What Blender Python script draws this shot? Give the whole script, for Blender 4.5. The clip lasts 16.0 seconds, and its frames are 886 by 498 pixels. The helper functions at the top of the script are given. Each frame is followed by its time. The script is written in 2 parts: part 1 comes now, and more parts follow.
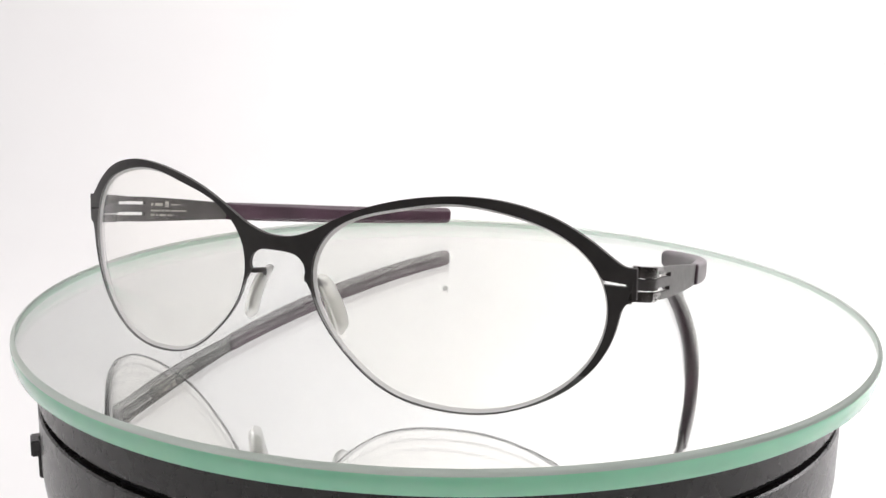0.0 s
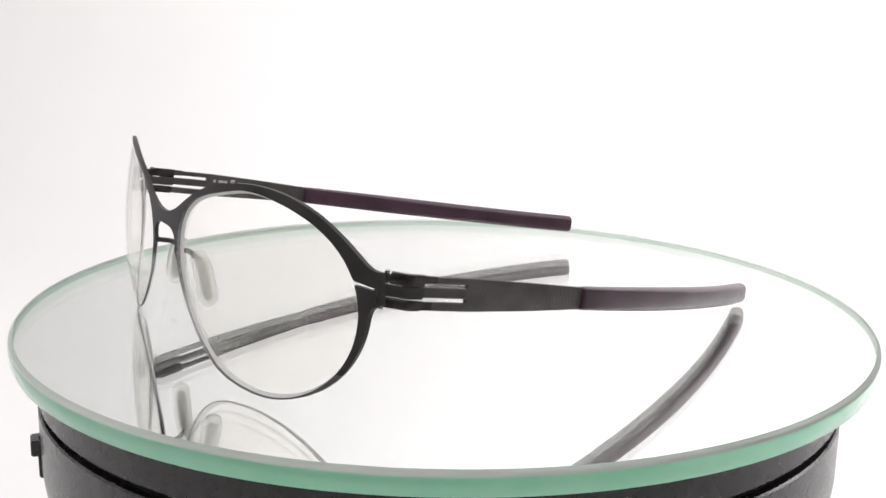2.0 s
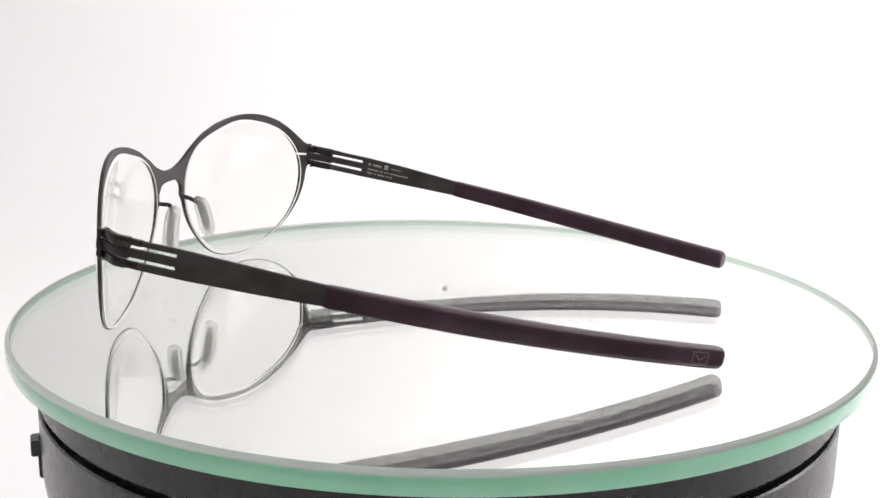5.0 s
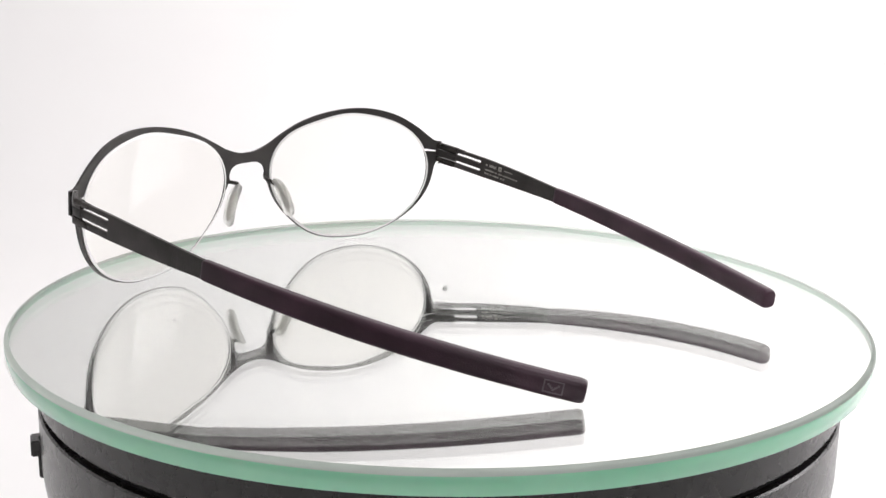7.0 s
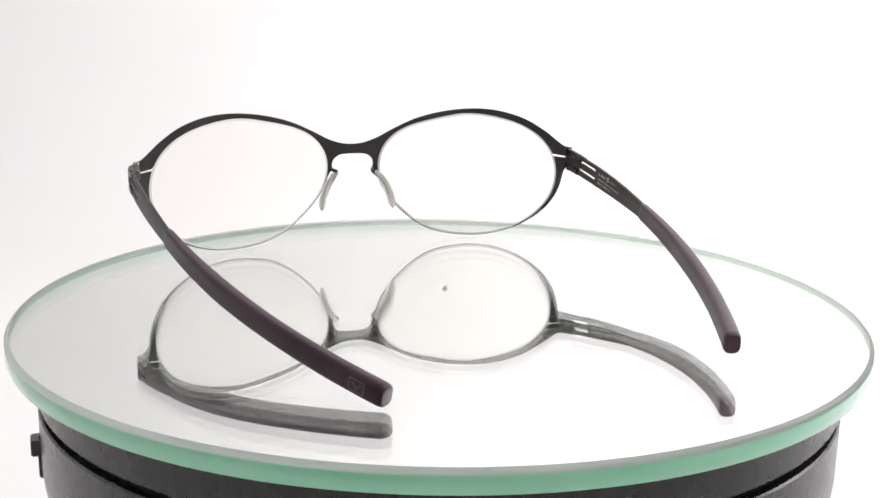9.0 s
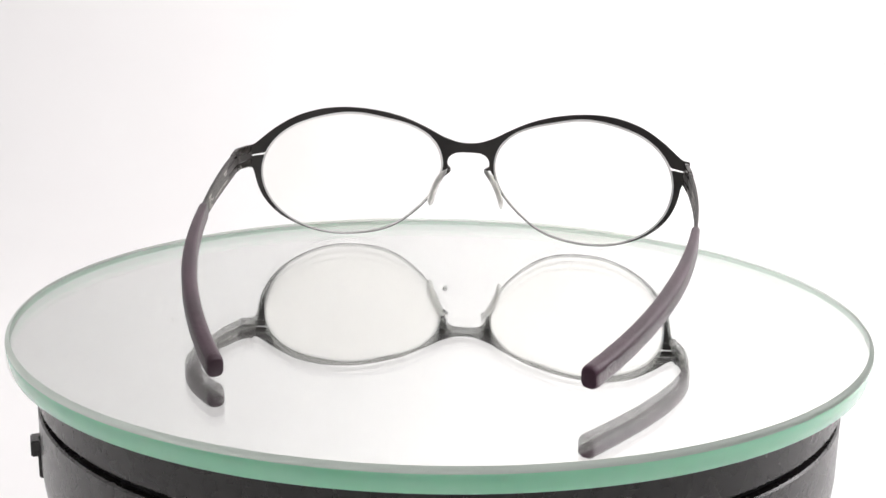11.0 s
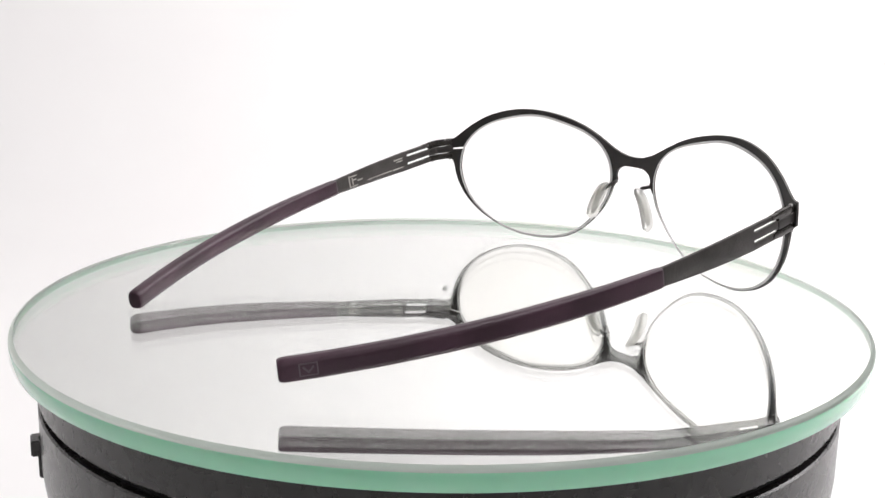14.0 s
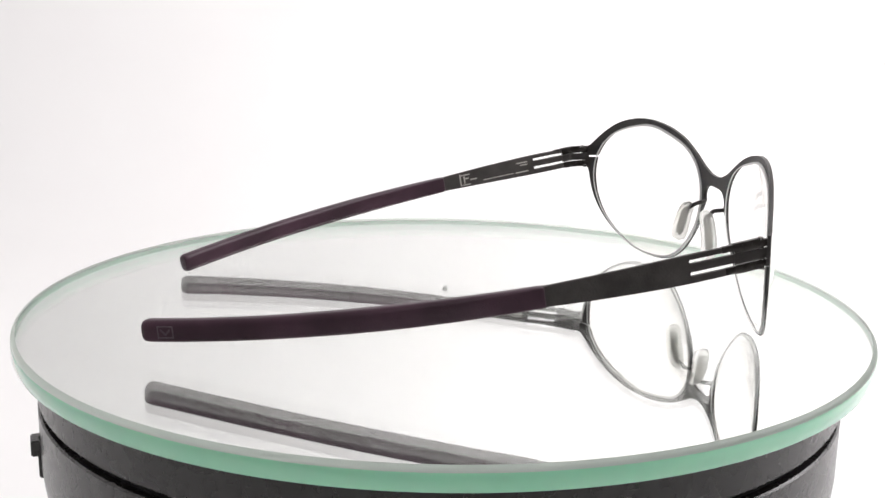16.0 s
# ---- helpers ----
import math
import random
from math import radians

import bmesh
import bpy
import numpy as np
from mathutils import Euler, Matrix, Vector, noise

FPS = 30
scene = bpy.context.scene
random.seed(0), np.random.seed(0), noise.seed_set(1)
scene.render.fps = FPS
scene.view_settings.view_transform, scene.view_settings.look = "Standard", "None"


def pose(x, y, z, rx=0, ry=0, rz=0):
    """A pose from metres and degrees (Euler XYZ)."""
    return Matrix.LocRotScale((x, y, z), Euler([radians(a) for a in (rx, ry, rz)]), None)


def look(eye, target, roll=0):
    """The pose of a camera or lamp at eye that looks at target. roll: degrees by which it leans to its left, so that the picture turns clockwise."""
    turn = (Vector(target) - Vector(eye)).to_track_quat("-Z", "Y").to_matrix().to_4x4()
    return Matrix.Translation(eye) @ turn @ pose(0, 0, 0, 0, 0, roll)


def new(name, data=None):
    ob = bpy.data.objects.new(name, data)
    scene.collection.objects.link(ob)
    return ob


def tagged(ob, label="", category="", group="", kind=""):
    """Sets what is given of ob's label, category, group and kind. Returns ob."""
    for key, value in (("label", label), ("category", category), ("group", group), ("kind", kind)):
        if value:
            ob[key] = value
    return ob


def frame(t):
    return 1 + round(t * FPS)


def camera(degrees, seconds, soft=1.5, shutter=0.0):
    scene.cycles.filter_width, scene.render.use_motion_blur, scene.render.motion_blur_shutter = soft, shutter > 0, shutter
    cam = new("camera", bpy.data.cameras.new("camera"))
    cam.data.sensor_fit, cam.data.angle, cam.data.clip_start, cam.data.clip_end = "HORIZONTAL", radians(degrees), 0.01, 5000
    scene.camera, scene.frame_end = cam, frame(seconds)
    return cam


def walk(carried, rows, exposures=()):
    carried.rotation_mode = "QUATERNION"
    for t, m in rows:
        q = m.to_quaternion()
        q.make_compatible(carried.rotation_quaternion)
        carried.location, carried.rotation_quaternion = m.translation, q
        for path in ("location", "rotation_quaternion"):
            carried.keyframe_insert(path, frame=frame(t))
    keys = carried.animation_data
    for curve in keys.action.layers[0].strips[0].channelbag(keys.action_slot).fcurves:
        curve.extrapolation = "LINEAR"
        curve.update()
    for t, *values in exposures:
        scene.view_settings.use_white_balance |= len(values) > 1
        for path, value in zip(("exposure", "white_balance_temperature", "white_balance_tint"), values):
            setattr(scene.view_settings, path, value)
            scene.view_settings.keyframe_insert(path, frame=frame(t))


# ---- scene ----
from mathutils.geometry import tessellate_polygon

R = 0.105                      # radius of the glass disc
RATE = -14.4723                # turn of the table, degrees a second
cam = camera(43.219, 16.0, soft=1.5)
EYE = Vector((0, -2.6424, 0.7569)) * R
AIM = EYE + Vector((math.sin(-0.001646) * math.cos(0.227840), math.cos(-0.001646) * math.cos(0.227840), -math.sin(0.227840)))
walk(cam, [(0, look(EYE, AIM, 0.9495)), (16, look(EYE, AIM, 0.9495))])


# ---- world and lights: a white photo table in a dim studio ----
def set_light():
    world = bpy.data.worlds.new("studio_air")
    scene.world = world
    world.use_nodes = True
    world.node_tree.nodes["Background"].inputs[0].default_value = (1.0, 0.97, 0.985, 1)
    world.node_tree.nodes["Background"].inputs[1].default_value = 0.20


def softbox_lamp(name, eye, target, sx, sy, power, color=(1, 0.985, 0.97)):
    data = bpy.data.lights.new(name, "AREA")
    data.shape, data.size, data.size_y, data.energy, data.color = "RECTANGLE", sx, sy, power, color
    ob = new(name, data)
    ob.matrix_world = look(eye, target)
    return ob


set_light()
softbox_lamp("softbox_top", (0.58, 0.10, 0.82), (0.10, 1.0, 0.62), 1.1, 0.9, 15.6, (1, 0.968, 0.978))
softbox_lamp("softbox_side", (1.1, 0.55, 0.70), (-0.1, 0.9, 0.25), 0.7, 0.7, 6.3, (1, 0.968, 0.978))
# Unseen fill lamp, added to brighten faces turned towards the camera.
softbox_lamp("front_fill", (0.05, -0.85, 0.42), (0, 0, 0.03), 0.6, 0.4, 1.3, (1, 0.968, 0.978))
softbox_lamp("softbox_overhead", (0.05, 0.05, 1.15), (0, 0.05, 0), 0.7, 0.6, 1.0, (1, 0.968, 0.978))
scene.view_settings.exposure = 0.0


# ---- materials ----
def material(name):
    m = bpy.data.materials.new(name)
    m.use_nodes = True
    n = m.node_tree.nodes
    return m, n, m.node_tree.links, n["Principled BSDF"]


def noise_node(n, l, scale, detail=4.0, space="Object"):
    co = n.new("ShaderNodeTexCoord")
    t = n.new("ShaderNodeTexNoise")
    t.inputs["Scale"].default_value, t.inputs["Detail"].default_value = scale, detail
    l.new(co.outputs[space], t.inputs["Vector"])
    return t


def ramp_node(n, l, source, stops):
    r = n.new("ShaderNodeValToRGB")
    r.color_ramp.elements[0].position, r.color_ramp.elements[0].color = stops[0][0], (*stops[0][1], 1)
    r.color_ramp.elements[1].position, r.color_ramp.elements[1].color = stops[1][0], (*stops[1][1], 1)
    l.new(source, r.inputs[0])
    return r


def surface(name, low, high, scale, rough, metal=0.0, bump=0.0, fine=0.0, specular=0.5, coat=0.0):
    """A surface with cloudy colour between low and high, uneven gloss and a fine relief."""
    m, n, l, b = material(name)
    big = noise_node(n, l, scale)
    l.new(ramp_node(n, l, big.outputs["Fac"], ((0.35, low), (0.65, high))).outputs[0], b.inputs["Base Color"])
    small = noise_node(n, l, fine or scale * 12, 6)
    g = n.new("ShaderNodeMapRange")
    g.inputs["To Min"].default_value, g.inputs["To Max"].default_value = rough * 0.8, min(1, rough * 1.25)
    l.new(small.outputs["Fac"], g.inputs["Value"])
    l.new(g.outputs[0], b.inputs["Roughness"])
    b.inputs["Metallic"].default_value = metal
    b.inputs["Specular IOR Level"].default_value = specular
    b.inputs["Coat Weight"].default_value = coat
    if bump:
        k = n.new("ShaderNodeBump")
        k.inputs["Strength"].default_value, k.inputs["Distance"].default_value = bump, 0.0002
        l.new(small.outputs["Fac"], k.inputs["Height"])
        l.new(k.outputs[0], b.inputs["Normal"])
    return m


def clear(name, tint, base, slope, gloss=(1, 1, 1)):
    """Clear sheet: Fresnel gloss over a slightly tinted see-through body."""
    m, n, l, b = material(name)
    n.remove(b)
    w, p, f, t, g, x = (n.new("ShaderNode" + k) for k in ("LayerWeight", "Math", "Math", "BsdfTransparent", "BsdfGlossy", "MixShader"))
    w.inputs["Blend"].default_value = 0.5
    p.operation, f.operation = "POWER", "MULTIPLY_ADD"
    p.inputs[1].default_value, f.inputs[1].default_value, f.inputs[2].default_value = 5.0, slope, base
    l.new(w.outputs["Facing"], p.inputs[0])
    l.new(p.outputs[0], f.inputs[0])
    t.inputs["Color"].default_value = (*tint, 1)
    g.inputs["Color"].default_value, g.inputs["Roughness"].default_value = (*gloss, 1), 0.0
    l.new(f.outputs[0], x.inputs[0])
    l.new(t.outputs[0], x.inputs[1])
    l.new(g.outputs[0], x.inputs[2])
    l.new(x.outputs[0], n["Material Output"].inputs["Surface"])
    return m


def half_mirror(name, share, color):
    """A mirror layer that lets part of the light through."""
    m, n, l, b = material(name)
    n.remove(b)
    t, g, x = (n.new("ShaderNode" + k) for k in ("BsdfTransparent", "BsdfGlossy", "MixShader"))
    g.inputs["Color"].default_value, g.inputs["Roughness"].default_value = (*color, 1), 0.0
    x.inputs[0].default_value = share
    l.new(t.outputs[0], x.inputs[1])
    l.new(g.outputs[0], x.inputs[2])
    l.new(x.outputs[0], n["Material Output"].inputs["Surface"])
    return m


def green_edge(name):
    m, n, l, b = material(name)
    t = noise_node(n, l, 60)
    l.new(ramp_node(n, l, t.outputs["Fac"], ((0.3, (0.36, 0.82, 0.55)), (0.7, (0.43, 0.87, 0.61)))).outputs[0], b.inputs["Base Color"])
    b.inputs["Roughness"].default_value = 0.16
    b.inputs["Subsurface Weight"].default_value = 0.3
    b.inputs["Subsurface Scale"].default_value = 0.004
    b.inputs["Subsurface Radius"].default_value = (0.3, 1.0, 0.6)
    b.inputs["Coat Weight"].default_value = 1.0
    b.inputs["Coat Roughness"].default_value = 0.08
    return m


def ground_glass(name):
    """Matt ground glass: part of the light is scattered back, part goes through, under a faint gloss."""
    m, n, l, b = material(name)
    t = noise_node(n, l, 90)
    b.inputs["Roughness"].default_value = 0.2
    l.new(ramp_node(n, l, t.outputs["Fac"], ((0.3, (0.12, 0.165, 0.13)), (0.7, (0.17, 0.22, 0.18)))).outputs[0], b.inputs["Base Color"])
    d, x = n.new("ShaderNodeBsdfTranslucent"), n.new("ShaderNodeMixShader")
    d.inputs["Color"].default_value = (0.82, 0.88, 0.83, 1)
    x.inputs[0].default_value = 0.68
    l.new(b.outputs[0], x.inputs[1])
    l.new(d.outputs[0], x.inputs[2])
    l.new(x.outputs[0], n["Material Output"].inputs["Surface"])
    return m


def silicone(name):
    m, n, l, b = material(name)
    t = noise_node(n, l, 300)
    l.new(ramp_node(n, l, t.outputs["Fac"], ((0.3, (0.84, 0.84, 0.81)), (0.7, (0.92, 0.92, 0.90)))).outputs[0], b.inputs["Base Color"])
    b.inputs["Roughness"].default_value = 0.3
    b.inputs["Transmission Weight"].default_value = 0.8
    b.inputs["IOR"].default_value = 1.25
    return m


M_FRAME = surface("black_steel", (0.028, 0.0255, 0.0245), (0.044, 0.040, 0.038), 90, 0.44, 0.0, 0.25, 3000, 0.35)
M_TEMPLE = surface("dark_spring_steel", (0.040, 0.036, 0.034), (0.066, 0.060, 0.057), 150, 0.42, 0.10, 0.8, 2200, 0.34)
M_HINGE = surface("worn_steel", (0.025, 0.022, 0.020), (0.07, 0.063, 0.058), 260, 0.25, 0.5, 0.15, 2500)
M_PIN = surface("bright_steel", (0.42, 0.41, 0.40), (0.58, 0.57, 0.56), 300, 0.2, 1.0)
M_SLEEVE = surface("plum_rubber", (0.040, 0.0195, 0.029), (0.070, 0.033, 0.051), 60, 0.34, 0.0, 0.4, 2600, 0.40)
M_PRINT = surface("grey_print", (0.36, 0.34, 0.31), (0.50, 0.48, 0.44), 400, 0.5)
M_LENS = clear("lens_glass", (0.993, 0.990, 0.979), 0.007, 0.75)
M_LENS_EDGE = surface("frosted_lens_edge", (0.78, 0.78, 0.77), (0.88, 0.88, 0.87), 150, 0.3)
M_WIRE = surface("bare_rim_edge", (0.10, 0.10, 0.10), (0.16, 0.16, 0.155), 200, 0.35, 0.6)
M_PAD = silicone("clear_silicone")
M_CORE = surface("dull_pad_core", (0.60, 0.59, 0.55), (0.70, 0.69, 0.65), 400, 0.4)
M_GLASS = clear("float_glass", (0.994, 0.998, 0.994), 0.02, 0.17)
M_UPPER_MIRROR = half_mirror("upper_mirror", 0.58, (0.975, 0.985, 0.975))
M_MIRROR = half_mirror("silvering", 1.0, (0.972, 0.982, 0.970))
# The stamp's lines are a paler tone than the sleeve.
M_STAMP = surface("pale_plum_rubber", (0.10, 0.075, 0.088), (0.15, 0.115, 0.13), 300, 0.3)
M_RIM = green_edge("green_glass_edge")
M_BEVEL = ground_glass("ground_glass_bevel")
M_EDGE_LINE = surface("dull_silver_edge", (0.36, 0.38, 0.36), (0.46, 0.48, 0.46), 80, 0.4)
M_BASE = surface("black_plastic", (0.014, 0.012, 0.012), (0.020, 0.018, 0.017), 30, 0.27, 0.0, 0.0, 300, 0.7)
M_GAP = surface("gap_shade", (0.004, 0.004, 0.004), (0.006, 0.006, 0.006), 50, 0.8)
M_PAPER = surface("white_paper", (0.86, 0.855, 0.85), (0.89, 0.885, 0.88), 3, 0.85, 0.0, 0.05, 300, 0.2)
M_FLECK = surface("grey_fleck", (0.30, 0.30, 0.29), (0.42, 0.42, 0.41), 300, 0.8)
M_FLECK_PALE = surface("pale_fleck", (0.58, 0.57, 0.55), (0.66, 0.65, 0.63), 300, 0.8)
M_WALL = surface("grey_studio_wall", (0.22, 0.215, 0.21), (0.30, 0.295, 0.29), 2, 0.8)


# ---- building helpers ----
def part(name, bm, mat, parent=None, label="", smooth=True):
    bmesh.ops.remove_doubles(bm, verts=bm.verts, dist=1e-7)
    bmesh.ops.recalc_face_normals(bm, faces=bm.faces)
    data = bpy.data.meshes.new(name)
    bm.to_mesh(data)
    bm.free()
    data.materials.append(mat)
    for f in data.polygons:
        f.use_smooth = smooth
    if smooth:
        data.set_sharp_from_angle(angle=radians(38))
    ob = new(name, data)
    ob.parent = parent
    if label:
        tagged(ob, label)
    return ob


def lathe(profile, steps=160, closed=False):
    """A turned body from (radius, height) rows."""
    bm = bmesh.new()
    rings = []
    for r, z in profile:
        rings.append([bm.verts.new((r * math.cos(a), r * math.sin(a), z)) for a in np.linspace(0, 2 * math.pi, steps, endpoint=False)]
                     if r > 1e-6 else [bm.verts.new((0, 0, z))])
    pairs = list(zip(rings, rings[1:])) + ([(rings[-1], rings[0])] if closed else [])
    for a, b in pairs:
        for i in range(steps):
            j = (i + 1) % steps
            if len(a) == 1:
                bm.faces.new((a[0], b[i], b[j]))
            elif len(b) == 1:
                bm.faces.new((a[i], a[j], b[0]))
            else:
                bm.faces.new((a[i], a[j], b[j], b[i]))
    return bm


def loft(sections, cap=True):
    """A skin over rings of points of equal length."""
    bm = bmesh.new()
    rings = [[bm.verts.new(p) for p in s] for s in sections]
    n = len(rings[0])
    for a, b in zip(rings, rings[1:]):
        for i in range(n):
            bm.faces.new((a[i], a[(i + 1) % n], b[(i + 1) % n], b[i]))
    if cap:
        bm.faces.new(rings[0])
        bm.faces.new(rings[-1])
    return bm


def merge(bms):
    out = bmesh.new()
    for b in bms:
        tmp = bpy.data.meshes.new("tmp")
        b.to_mesh(tmp)
        b.free()
        out.from_mesh(tmp)
        bpy.data.meshes.remove(tmp)
    return out


def spline(points, per=6):
    """A smooth open line through the points."""
    p = [np.array(q, float) for q in points]
    p = [2 * p[0] - p[1]] + p + [2 * p[-1] - p[-2]]
    out = []
    for a, b, c, d in zip(p, p[1:], p[2:], p[3:]):
        for k in range(per):
            t = k / per
            out.append(0.5 * (2 * b + (c - a) * t + (2 * a - 5 * b + 4 * c - d) * t * t + (3 * b - a - 3 * c + d) * t ** 3))
    return [tuple(q) for q in out] + [tuple(p[-2])]


# ---- the space of the spectacles: x along the front, y up the front, d forward ----
HEADING, LEAN, SLANT = radians(-29.1098), radians(1.8905), radians(0.0593)
U0 = Vector((math.cos(HEADING), math.sin(HEADING), 0))
FORE = U0.cross(Vector((0, 0, 1)))
AX_X = U0 * math.cos(SLANT) + Vector((0, 0, 1)) * math.sin(SLANT)
Z2 = Vector((0, 0, 1)) * math.cos(SLANT) - U0 * math.sin(SLANT)
AX_Y = Z2 * math.cos(LEAN) - FORE * math.sin(LEAN)
AX_D = FORE * math.cos(LEAN) + Z2 * math.sin(LEAN)
ORIGIN = Vector((-0.31054, -0.62870, 0.19728))
BOW, FLARE = 0.3449, 0.0897      # how the front bends back towards the hinges
TWIST, SKEW = -0.0040, -0.0158   # how its halves turn against each other
LENS_X = 0.3449
LENS_SHAPE = (0.2189, 0.0003, 0.0219, 0.0361, -0.0043, -0.0022, 0.0097, 0.0028, -0.0035, -0.0001, 0.0038, -0.0007, -0.0011)


def spot(x, y, d):
    return (ORIGIN + AX_X * x + AX_Y * y + AX_D * d) * R


def on_front(x, y, d=0.0):
    return spot(x, y, d - BOW * x * x - FLARE * x ** 4 + TWIST * abs(x) * y + SKEW * x * y)


def lens_radius(a):
    r = LENS_SHAPE[0]
    for k in range(1, 7):
        r += LENS_SHAPE[2 * k - 1] * math.cos(k * a) + LENS_SHAPE[2 * k] * math.sin(k * a)
    return r


def lens_point(a, grow=0.0):
    r = lens_radius(a) + grow
    return LENS_X + r * math.cos(a), r * math.sin(a)


def front_outline():
    """Half of the outer line of the sheet-metal front, from the bridge's top round to the bridge's underside."""
    top = spline([(0, 0.1135), (0.02, 0.1145), (0.042, 0.119), (0.075, 0.131), (0.098, 0.143), (0.12, 0.155), (0.175, 0.181), (0.228, 0.1985), (0.278, 0.2095),
                  (0.327, 0.216), (0.375, 0.218), (0.422, 0.2145), (0.469, 0.204), (0.515, 0.186), (0.561, 0.157), (0.589, 0.134), (0.608, 0.118),
                  (0.620, 0.111), (0.636, 0.109)], 4)
    side = [(0.638, 0.054)] + spline([(0.634, 0.0485), (0.6255, 0.042), (0.6205, 0.030)], 4)
    a0, a1 = math.atan2(0.024, 0.618 - LENS_X), math.atan2(0.026, 0.077 - LENS_X) - 2 * math.pi
    wire = []
    for k in range(1, 90):
        a = a0 + (a1 - a0) * k / 90
        w = float(np.interp(math.degrees(a), (-200, -185, -80, -50, -38, -26, -18, -10, 0, 6), (0.008, 0.0032, 0.0026, 0.0034, 0.0056, 0.0090, 0.0112, 0.0128, 0.0150, 0.0175)))
        wire.append(lens_point(a, w))
    nose = spline([(0.0665, 0.034), (0.0615, 0.041), (0.0635, 0.054), (0.057, 0.071), (0.040, 0.0825), (0.018, 0.0855), (0, 0.0855)], 4)
    line = top + side + wire + nose
    return [(x * 1.0079, y * 0.9932 + -0.0002) if y > 0.05 else (x, y) for x, y in line]


def lens_hole():
    """The opening for a lens, with the slit that runs from it into the end piece."""
    out, last = [], -1.0
    for k in range(161):
        a = 2 * math.pi * k / 160 - 0.5
        x, y = lens_point(a)
        if k < 60 and abs(y - 0.0825) < 0.0045:
            continue
        if k < 60 and last < 0.0825 < y:
            edge = lens_point(math.atan2(0.0825, 0.2535))[0]
            out += [(edge + 0.0005, 0.0790), (0.631, 0.0755), (0.632, 0.0775), (0.631, 0.0795), (edge - 0.0005, 0.0860)]
        last = y
        if k < 160:
            out.append((x, y))
    return out


def build_front(parent):
    half = front_outline()
    outer = half + [(-x, y) for x, y in reversed(half[1:-1])]
    hole = lens_hole()
    holes = [hole, [(-x, y) for x, y in hole]]
    loops = [outer] + holes
    from_tess = tessellate_polygon([[Vector((x, y, 0)) for x, y in lp] for lp in loops])
    flat = [q for lp in loops for q in lp]
    bm = bmesh.new()
    def thick(y):
        return float(np.interp(y, (-0.08, 0.0), (0.0020, 0.0040)))
    fr = [bm.verts.new((x, y, thick(y))) for x, y in flat]
    bk = [bm.verts.new((x, y, -thick(y))) for x, y in flat]
    wire = {v for v, (x, y) in list(zip(fr, flat)) + list(zip(bk, flat)) if y < -0.085 or (y < 0.01 and abs(x) < 0.25)}
    for t in from_tess:
        for layer in (fr, bk):
            try:
                bm.faces.new([layer[i] for i in t])
            except ValueError:
                pass
    at = 0
    for lp in loops:
        n = len(lp)
        for i in range(n):
            a, b = at + i, at + (i + 1) % n
            bm.faces.new((fr[a], fr[b], bk[b], bk[a]))
        at += n
    for f in bm.faces:
        f.material_index = int(all(v in wire for v in f.verts))
    for c in np.arange(-0.63, 0.64, 0.018):
        bmesh.ops.bisect_plane(bm, geom=bm.verts[:] + bm.edges[:] + bm.faces[:], plane_co=(c, 0, 0), plane_no=(1, 0, 0))
    for v in bm.verts:
        v.co = on_front(*v.co)
    front = part("front_frame", bm, M_FRAME, parent, "thin black sheet-steel front with slit end pieces")
    front.data.materials.append(M_WIRE)
    return front


def lens_depth(x, y, a_share):
    return 0.022 * (1 - a_share ** 2)


def build_lens(parent, sd):
    steps, rings = 96, 9
    shells = []
    for off in (0.0045, -0.0065):
        bm = bmesh.new()
        rows = []
        for k in range(rings):
            f = k / (rings - 1)
            row = []
            for i in range(steps):
                x, y = lens_point(2 * math.pi * i / steps, -0.0012)
                x, y = LENS_X + (x - LENS_X) * f, y * f
                row.append(bm.verts.new(on_front(sd * x, y, off + lens_depth(x, y, f))))
                if k == 0:
                    break
            rows.append(row)
        for a, b in zip(rows, rows[1:]):
            for i in range(steps):
                j = (i + 1) % steps
                bm.faces.new((a[0], b[i], b[j]) if len(a) == 1 else (a[i], a[j], b[j], b[i]))
        shells.append(bm)
    lens = part("lens", merge(shells), M_LENS, parent, "clear domed demo lens")
    lens.visible_shadow = False
    secs = []
    for i in range(steps):
        a = 2 * math.pi * i / steps
        (x0, y0), (x1, y1) = lens_point(a, -0.0004), lens_point(a, -0.0058)
        secs.append([on_front(sd * x0, y0, -0.0025), on_front(sd * x0, y0, -0.0060), on_front(sd * x1, y1, -0.0078), on_front(sd * x1, y1, -0.0070)])
    secs.append(secs[0])
    part("lens_edge", loft(secs, False), M_LENS_EDGE, lens, "pale frosted lens edge")
    return lens


def rounded(hw, hh, n=4, sharp=0.6):
    """A rounded rectangle as (across, up) rows."""
    r = min(hw, hh) * sharp
    out = []
    for cx, cy, a0 in ((hw - r, hh - r, 0), (-hw + r, hh - r, 90), (-hw + r, -hh + r, 180), (hw - r, -hh + r, 270)):
        for k in range(n + 1):
            a = radians(a0 + 90 * k / n)
            out.append((cx + r * math.cos(a), cy + r * math.sin(a)))
    return out


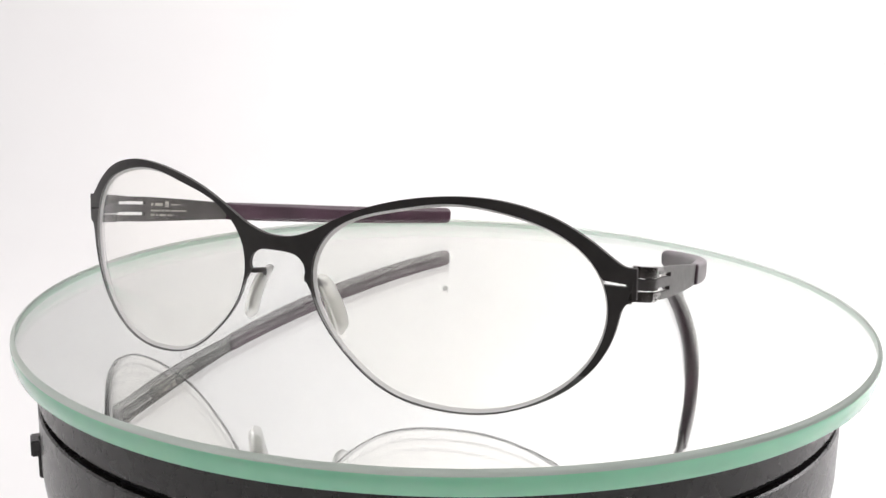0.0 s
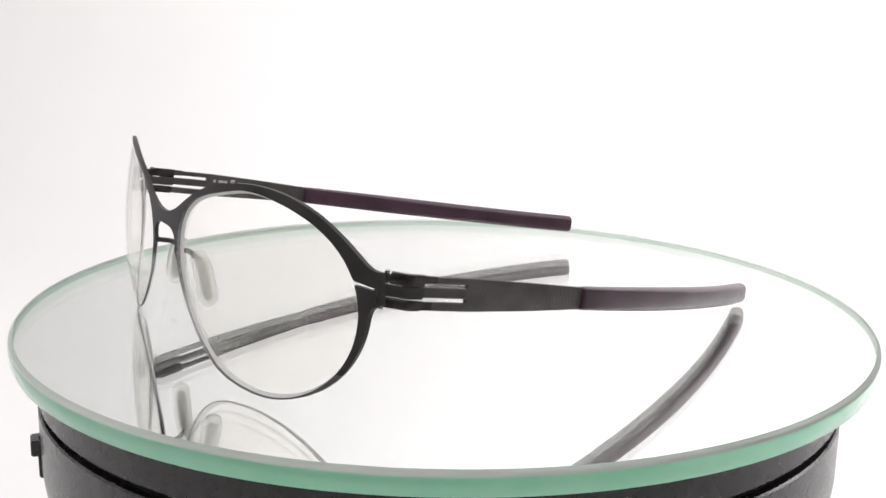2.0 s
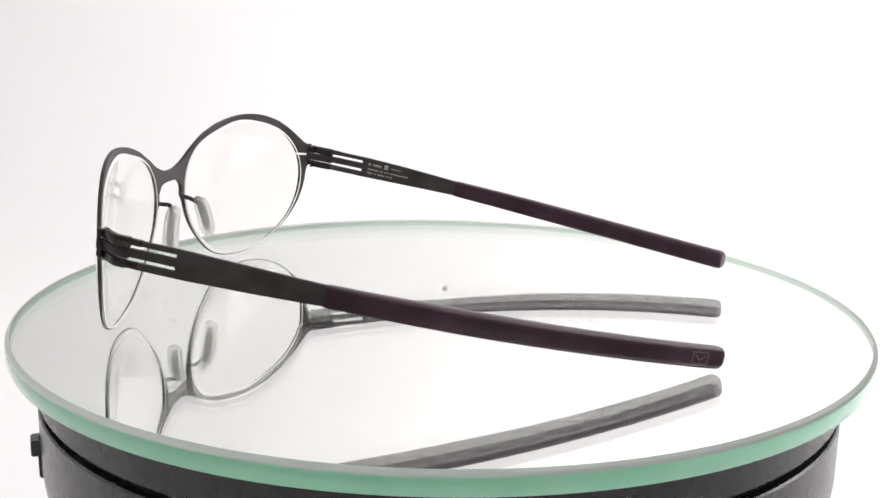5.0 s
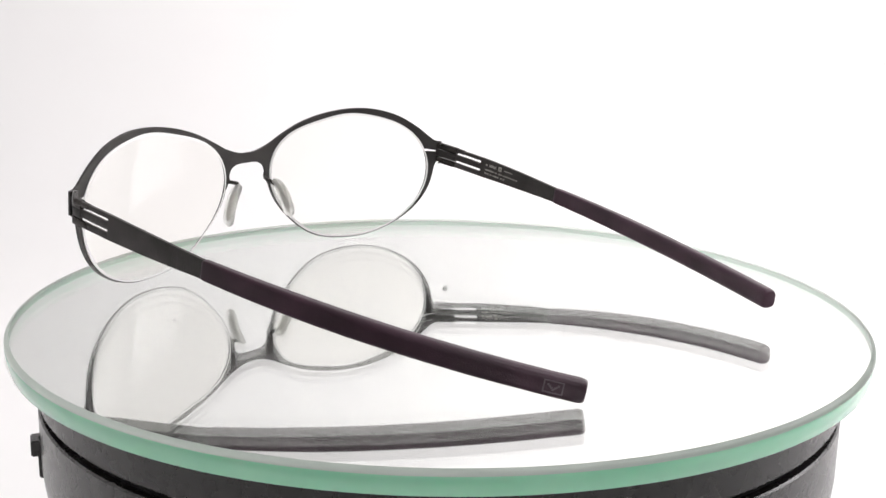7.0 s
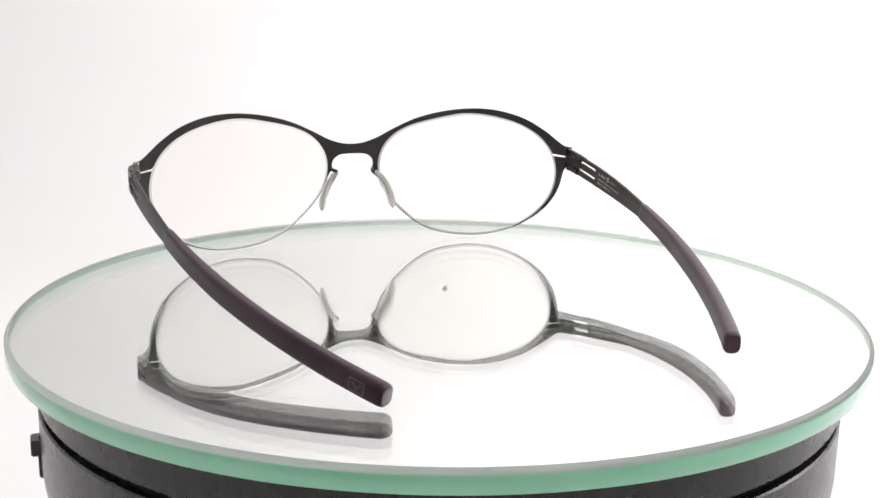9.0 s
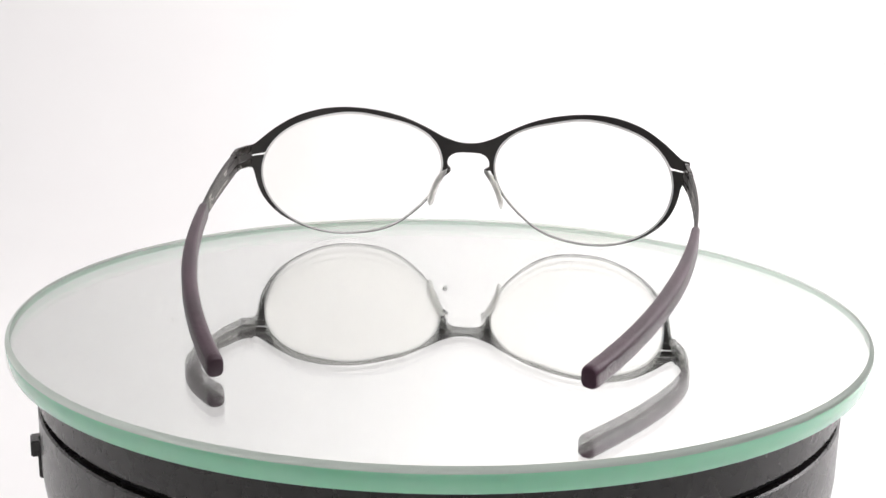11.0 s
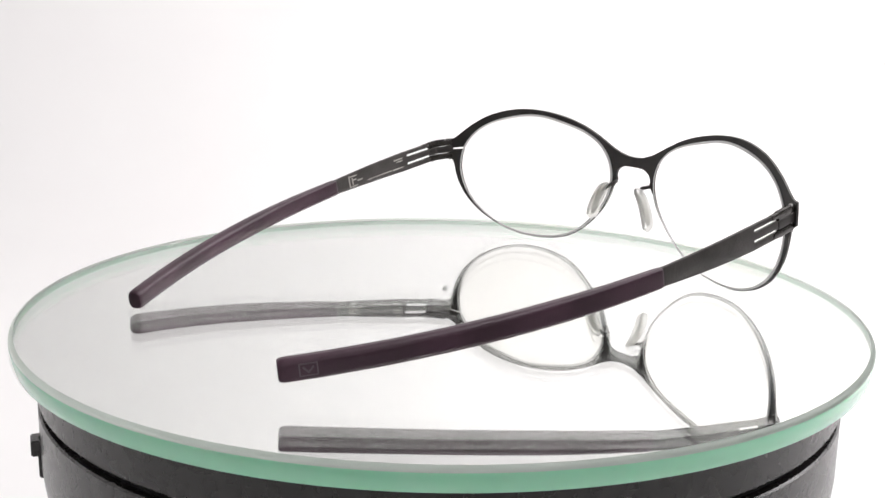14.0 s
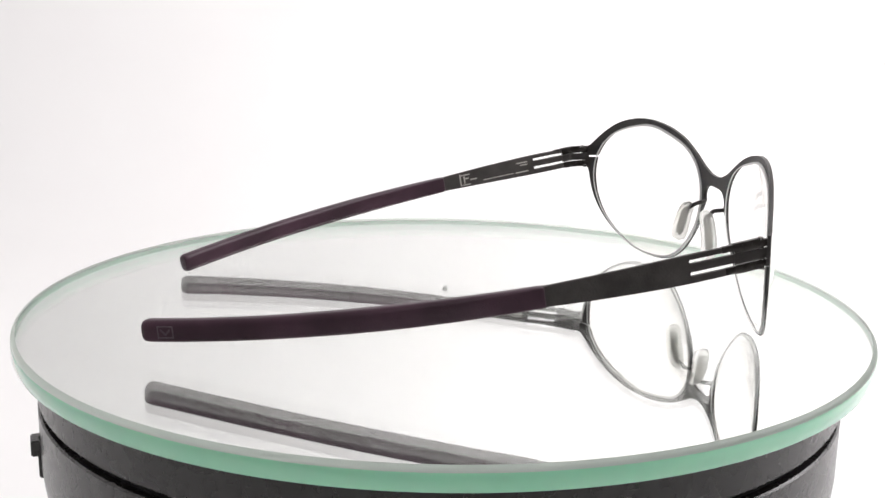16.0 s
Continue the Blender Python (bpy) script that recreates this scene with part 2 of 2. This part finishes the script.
def build_pad(parent, sd, top, low):
    a, b = spot(*top), spot(*low)
    axis = (b - a).normalized()
    out = (AX_X * sd + AX_D * 0.08).normalized()
    out = (out - axis * out.dot(axis)).normalized()
    across = axis.cross(out)
    secs = []
    for k in range(17):
        f = k / 16
        size = max(0.12, math.sqrt(max(0, 1 - abs(2 * f - 1) ** 6)))
        mid = a.lerp(b, f) + out * R * 0.010 * (4 * f * (1 - f) - 0.6)
        secs.append([mid + (across * p * (0.85 + 0.2 * f) + out * q) * R * size for p, q in rounded(0.0215, 0.0078, 4, 0.9)])
    pad = part("nose_pad", loft(secs), M_PAD, parent, "clear silicone nose pad")
    secs = []
    for k in range(9):
        f = 0.12 + 0.76 * k / 8
        size = max(0.2, math.sqrt(max(0, 1 - abs(2.6 * (f - 0.5)) ** 6)))
        mid = a.lerp(b, f) + out * R * 0.010 * (4 * f * (1 - f) - 0.6)
        secs.append([mid + (across * q1 + out * q2) * R * size for q1, q2 in rounded(0.0105, 0.0026, 3, 0.8)])
    part("pad_core", loft(secs), M_CORE, pad, "grey-beige stiffening core")
    pts = spline([on_front(sd * 0.064, 0.038, 0), on_front(sd * 0.058, 0.037, -0.010), spot(sd * 0.055, 0.034, -0.030), a.lerp(b, 0.22)], 5)
    secs = []
    for i, p in enumerate(pts):
        t = Vector(pts[min(i + 1, len(pts) - 1)]) - Vector(pts[max(i - 1, 0)])
        s = t.cross(AX_Y).normalized()
        w = t.cross(s).normalized()
        secs.append([Vector(p) + (s * c + w * e) * R for c, e in rounded(0.0035, 0.0050)])
    part("pad_arm", loft(secs), M_FRAME, pad, "thin black pad arm")


TEMPLES = {1: ((-0.1162, -0.0637, -0.0670, 0.6536), (-0.0048, -0.0145, -0.1421, 0.0734), 0.600, 1.351),
           -1: ((-0.0010, 0.2553, -0.0995, -0.6351), (0.0248, -0.0161, -0.1390, 0.0682), 0.603, 1.377)}


def temple_at(sd, s):
    """Middle of the temple at the way s back from the bridge, with its outward and upward directions."""
    cx, cy = TEMPLES[sd][:2]
    def mid(q):
        g = q - 0.2
        x, y = np.polyval(cx, g), np.polyval(cy, g)
        if q < 0.2:
            x = sd * (0.631 + (abs(np.polyval(cx, 0.0)) - 0.631) * max(0, (q - 0.166)) / 0.034)
        return spot(float(x), float(y), -q)
    p, t = mid(s), (mid(s + 0.01) - mid(s - 0.01)).normalized()
    out = t.cross(AX_Y).normalized()
    if out.dot(AX_X) * sd < 0:
        out = -out
    up = out.cross(t).normalized()
    return p, out, up if up.z > 0 else -up


def blade_half(s):
    return float(np.interp(s, (0.16, 0.24, 0.33, 0.46, 0.60), (0.0275, 0.0292, 0.0295, 0.0262, 0.0212)))


def bar(sd, s0, s1, y0, y1, half_thick, n=10, off=0.0):
    """A strip of the temple between two heights, following its bend."""
    secs = []
    for s in np.linspace(s0, s1, n):
        p, out, up = temple_at(sd, s)
        a, b = (f(s) if callable(f) else f for f in (y0, y1))
        mid, hh = (a + b) / 2, (b - a) / 2
        secs.append([p + (out * (c + off) + up * (mid + e)) * R for c, e in rounded(half_thick, hh, 2, 0.35)])
    return loft(secs)


def build_temple(parent, sd):
    start, end = TEMPLES[sd][2:]
    top, low = (lambda s: blade_half(s)), (lambda s: -blade_half(s))
    bms = [bar(sd, 0.3185, start + 0.02, low, top, 0.0042, 24),
           bar(sd, 0.225, 0.3185, 0.0182, top, 0.0042, 8),
           bar(sd, 0.190, 0.3185, -0.0070, 0.0108, 0.0042, 8),
           bar(sd, 0.225, 0.3185, low, -0.0144, 0.0042, 8)]
    temple = part("temple", merge(bms), M_TEMPLE, parent, "dark spring-steel temple blade with two slots")
    # spring hinge: clips, pins and the tongue that grips the front
    clip = merge([bar(sd, 0.172, 0.226, 0.0112, 0.0318, 0.0060, 6), bar(sd, 0.204, 0.250, 0.0175, 0.0305, 0.0052, 5, 0.001), bar(sd, 0.152, 0.176, 0.0125, 0.0275, 0.0056, 4)])
    part("hinge_clip", clip, M_HINGE, temple, "folded steel spring clip")
    clip = merge([bar(sd, 0.166, 0.222, -0.0305, -0.0128, 0.0058, 6), bar(sd, 0.200, 0.246, -0.0285, -0.0140, 0.0050, 5, 0.001), bar(sd, 0.152, 0.170, -0.0270, -0.0135, 0.0054, 4)])
    part("hinge_clip", clip, M_HINGE, temple, "folded steel spring clip")
    part("hinge_tongue", bar(sd, 0.150, 0.226, -0.0105, 0.0092, 0.0058, 7), M_FRAME, temple, "black centre tongue of the hinge")
    for y0, y1 in ((0.0270, 0.0335), (0.0080, 0.0125), (-0.0145, -0.0100), (-0.0345, -0.0290)):
        p, out, up = temple_at(sd, 0.166)
        secs = []
        for f in (0.0, 0.15, 0.5, 0.85, 1.0):
            rr = 0.0052 * (0.6 if f in (0.0, 1.0) else 1)
            q = p + up * (y0 + (y1 - y0) * f) * R
            secs.append([q + (out * math.cos(a) + AX_D * math.sin(a)) * rr * R for a in np.linspace(0, 2 * math.pi, 12, endpoint=False)])
        part("hinge_pin", loft(secs), M_PIN, temple, "small bright hinge pin")
    # sleeve with a rounded end
    secs = []
    ss = [start, start + 0.0015, start + 0.004, start + 0.008] + list(np.linspace(start + 0.014, end - 0.014, 46)) + [end - 0.0100, end - 0.0060, end - 0.0030, end - 0.0012, end - 0.0003, end]
    for s in ss:
        p, out, up = temple_at(sd, s)
        g = (s - start) / (end - start)
        hh = 0.0222 + 0.0020 * min(1, g * 3) - 0.0006 * g
        hw = 0.0098 + 0.0077 * min(1, g * 2.2)
        close = max(0, (s - end + 0.013) / 0.013)
        k = math.sqrt(max(0, 1 - close ** 2.2)) * 0.26 + 0.74
        lip = float(np.interp(s - start, (0, 0.0015, 0.004, 0.008, 0.014), (0.62, 0.82, 0.93, 0.985, 1.0)))
        secs.append([p + (out * c + up * e) * R for c, e in rounded(hw * (0.3 + 0.7 * k) * lip, hh * k * (0.5 + 0.5 * lip), 6, 0.55 + 0.25 * min(1, g * 1.6))])
    sleeve = part("temple_sleeve", loft(secs), M_SLEEVE, temple, "plum-black rubber temple sleeve")
    # square stamp pressed near the end
    def face_strip(s0, s1, y0, y1, h):
        return bar(sd, s0, s1, y0, y1, 0.0006, 3, 0.0173 * h)
    s0, s1, y0, y1, w = end - 0.066, end - 0.034, -0.0125, 0.0125, 0.0022
    frame_bits = [face_strip(s0, s1, y1 - w, y1, 1), face_strip(s0, s1, y0, y0 + w, 1), face_strip(s0, s0 + w, y0 + w, y1 - w, 1), face_strip(s1 - w, s1, y0 + w, y1 - w, 1)]
    for k in range(7):
        f = k / 6
        s = s0 + 0.008 + (s1 - s0 - 0.016) * f
        y = 0.004 - 0.009 * (1 - abs(2 * f - 1))
        frame_bits.append(face_strip(s - 0.0016, s + 0.0016, y - 0.002, y + 0.002, 1))
    part("stamp", merge(frame_bits), M_STAMP, sleeve, "square mark pressed into the rubber")
    # print on the inner face of the blade: plain bars where the writing cannot be read
    rows = []
    def ink(s0, s1, y0, y1):
        rows.append(bar(sd, s0, s1, y0, y1, 0.0004, max(2, int((s1 - s0) / 0.02) + 2), -0.0044))
    if sd < 0:
        rng = random.Random(4)
        for y, hgt, spans in ((0.0125, 0.0075, ((0.338, 0.345), (0.352, 0.378))), (0.0125, 0.0026, ((0.408, 0.440),)),
                              (-0.0025, 0.0040, ((0.338, 0.372), (0.376, 0.384), (0.388, 0.404), (0.408, 0.462))),
                              (-0.0135, 0.0045, ((0.338, 0.354), (0.358, 0.365), (0.370, 0.392), (0.398, 0.405), (0.408, 0.415)))):
            for a, b in spans:
                s = a
                while s < b - 0.001:
                    e = min(b, s + rng.uniform(0.0035, 0.006))
                    ink(s, e - 0.0010, y - hgt / 2, y + hgt / 2 * rng.uniform(0.7, 1))
                    s = e
        for y in (0.0075, 0.0115, 0.0155, 0.0185):
            ink(0.386, 0.398, y - 0.0014, y + 0.0014)
    else:
        for a, b, y0, y1 in ((0.338, 0.372, 0.0115, 0.0150), (0.338, 0.362, 0.0045, 0.0075), (0.338, 0.378, -0.0165, -0.0130), (0.385, 0.480, -0.0150, -0.0125),
                             (0.500, 0.520, -0.0060, -0.0020), (0.548, 0.552, -0.018, 0.018), (0.520, 0.548, 0.012, 0.015), (0.520, 0.548, -0.018, -0.015),
                             (0.536, 0.540, -0.012, 0.010), (0.524, 0.536, 0.000, 0.004)):
            ink(a, b, y0, y1)
    part("print", merge(rows), M_PRINT, temple, "small pale grey print")


def build_eyeglasses():
    base = tagged(new("eyeglasses"), "black sheet-steel eyeglasses with plum rubber sleeves, open on the glass disc", "eyeglasses")
    build_front(base)
    for sd in (1, -1):
        build_lens(base, sd)
        build_temple(base, sd)
    build_pad(base, 1, (0.066, 0.041, -0.045), (0.113, -0.070, -0.055))
    build_pad(base, -1, (-0.062, 0.044, -0.051), (-0.115, -0.071, -0.058))
    return base


# ---- the turntable ----
TOP = 0.0181                   # height of the glass over the axis point, in disc radii


def build_disc():
    disc = tagged(new("glass_disc"), "round mirrored glass plate with a green cut edge", "turntable top")
    z, rim, sink = TOP, 0.9890, 0.0103
    def ring(*rows):
        return lathe([(r * R, (z + h) * R) for r, h in rows], 240)
    part("glass_sheet", ring((0, 0), (0.3, 0), (0.7, 0), (rim, 0)), M_GLASS, disc, "clear polished top face")
    # Two added mirror layers at apparent depth imitate the back mirror's doubled reflection.
    part("upper_mirror", ring((0, -sink), (0.5, -sink), (0.9970, -sink)), M_UPPER_MIRROR, disc, "half mirror added for the back mirror's first image")
    part("mirror_edge", ring((0.9952, 0.0003 - sink), (0.9985, 0.0003 - sink)), M_EDGE_LINE, disc, "dull grey edge line of the silvering")
    part("mirror", ring((0, -2 * sink), (0.5, -2 * sink), (0.9970, -2 * sink)), M_MIRROR, disc, "full mirror added for the back mirror's second image")
    part("bevel", ring((rim, 0), (0.9902, -0.0005), (0.9960, -0.0042), (0.9986, -0.0078), (0.9990, -sink)), M_BEVEL, disc, "ground grey-green bevel")
    part("cut_edge", ring((0.9990, -sink), (1.000, -0.0130), (1.000, -0.036), (0.997, -0.0455), (0.985, -0.0490), (0.90, -0.0490)), M_RIM, disc, "green cut glass edge")
    return disc


def build_base():
    base = tagged(new("turntable_base"), "black plastic motor base of the turntable standing on white paper", "turntable base")
    base.location = (-0.007 * R, 0, -1.30 * R)
    lift = 0.0161
    def up(rows):
        return [(r * R, (z + 1.30 + lift) * R) for r, z in rows]
    ring = up([(0.0, -0.049), (0.89, -0.0495), (0.930, -0.052), (0.939, -0.060), (0.941, -0.141), (0.938, -0.145), (0.91, -0.145)])
    part("turning_ring", lathe(ring, 200), M_BASE, base, "black turning ring")
    # The gap's shade is put into this strip's near-black colour.
    part("gap", lathe(up([(0.922, -0.143), (0.922, -0.168)]), 200), M_GAP, base, "near-black strip in the gap below the ring, for its shade")
    body = up([(0.91, -0.163), (0.938, -0.163), (0.942, -0.167), (0.942, -0.300), (0.938, -0.340), (0.921, -0.385), (0.892, -0.430), (0.87, -1.3161), (0, -1.3161)])
    part("body", lathe(body, 200), M_BASE, base, "satin black body")
    def block(x0, x1, y0, y1, z0, z1):
        bm = bmesh.new()
        bmesh.ops.create_cube(bm, size=1)
        for v in bm.verts:
            v.co = Vector(((x0 + x1) / 2 + v.co.x * (x1 - x0), (y0 + y1) / 2 + v.co.y * (y1 - y0), (z0 + z1) / 2 + v.co.z * (z1 - z0) + 1.30 + lift)) * R
        bmesh.ops.bevel(bm, geom=list(bm.edges), offset=0.003 * R, segments=2, affect="EDGES")
        bmesh.ops.rotate(bm, verts=bm.verts, cent=(0, 0, 0), matrix=Matrix.Rotation(radians(20.5), 3, "Z"))
        return bm
    switch = part("switch", block(-0.962, -0.932, -0.02, 0.03, -0.276, -0.239), M_BASE, base, "small black switch knob")
    part("switch_plate", block(-0.9475, -0.932, -0.03, 0.03, -0.324, -0.239), M_BASE, switch)
    return base


# ---- the studio ----
MARKS = ((0.0013, 0.9974, 0.2650, 0.0034, M_FLECK), (-0.3219, 1.0, 0.3098, 0.0030, M_FLECK_PALE), (-0.3559, 0.9985, 0.2771, 0.0022, M_FLECK_PALE),
         (0.2177, 0.9856, 0.2004, 0.0034, M_FLECK_PALE), (0.3537, 0.8147, -0.0505, 0.0012, M_FLECK_PALE), (0.4482, 0.8844, 0.0123, 0.0022, M_FLECK_PALE))


def build_studio():
    floor_z = -1.30 * R
    pts = [(-0.45, floor_z), (0.55, floor_z)]
    for k in range(1, 49):
        a = radians(90 * k / 48)
        pts.append((0.55 + 0.45 * math.sin(a), floor_z + 0.45 * (1 - math.cos(a))))
    pts.append((1.0, 2.2))
    bm = bmesh.new()
    lo = [bm.verts.new((-1.3, y, z)) for y, z in pts]
    hi = [bm.verts.new((1.3, y, z)) for y, z in pts]
    for i in range(len(pts) - 1):
        bm.faces.new((lo[i], hi[i], hi[i + 1], lo[i + 1]))
    backdrop = tagged(part("backdrop", bm, M_PAPER), "seamless white paper sweep", "backdrop", kind="structure")
    for x, y, z, size, mat in MARKS:
        spot_mesh = bmesh.new()
        rng = random.Random(int(x * 1000) + 7)
        rows = []
        for r in (0.0, 0.55, 1.0):
            rows.append([spot_mesh.verts.new((r * size * rng.uniform(0.8, 1.2) * math.cos(a), r * size * rng.uniform(0.8, 1.3) * math.sin(a), 0.0007 * (1 - r)))
                         for a in np.linspace(0, 2 * math.pi, 14, endpoint=False)] if r else [spot_mesh.verts.new((0, 0, 0.0009))])
        for i in range(14):
            j = (i + 1) % 14
            spot_mesh.faces.new((rows[0][0], rows[1][i], rows[1][j]))
            spot_mesh.faces.new((rows[1][i], rows[2][i], rows[2][j], rows[1][j]))
        fleck = part("fleck", spot_mesh, mat, backdrop, "small grey speck stuck to the paper")
        tilt = math.asin(min(1.0, max(0.0, (y - 0.55) / 0.45)))
        fleck.matrix_world = pose(x, y - 0.0004 * math.sin(tilt), z + 0.0004 * math.cos(tilt), math.degrees(tilt), 0, 0)

    def slab(name, x0, x1, y0, y1, z0, z1, mat, label, category):
        b = bmesh.new()
        bmesh.ops.create_cube(b, size=1)
        for v in b.verts:
            v.co = ((x0 + x1) / 2 + v.co.x * (x1 - x0), (y0 + y1) / 2 + v.co.y * (y1 - y0), (z0 + z1) / 2 + v.co.z * (z1 - z0))
        tagged(part(name, b, mat, smooth=False), label, category, kind="structure")
    # Side boards out of view, added as reflectors; the east one is cut short.
    slab("bounce_west", -1.4, -1.34, -0.5, 1.25, floor_z, 1.4, M_PAPER, "unseen white board added beside the table to bounce light", "wall")
    slab("bounce_east", 1.34, 1.4, 0.4, 1.25, floor_z, 1.4, M_PAPER, "unseen white board added beside the table to bounce light", "wall")
    slab("wall_south", -2, 2, -1.7, -1.6, -0.9, 1.7, M_WALL, "grey studio wall behind the camera", "wall")
    slab("floor", -2, 2, -1.6, 1.6, -1.0, -0.9, M_WALL, "grey studio floor", "floor")


build_studio()
turntable_base = build_base()
glass_disc = build_disc()
eyeglasses = build_eyeglasses()


def motions():
    times = [0.5 * k for k in range(33)]
    walk(eyeglasses, [(t, pose(0, 0, 0, 0, 0, RATE * t)) for t in times])
    rows = []
    for t in times:
        a = radians(-44.9 + RATE * t)
        rows.append((t, pose(0.00902 * R * math.cos(a), 0.00902 * R * math.sin(a), 0, 0, 0, RATE * t)))
    walk(glass_disc, rows)


motions()
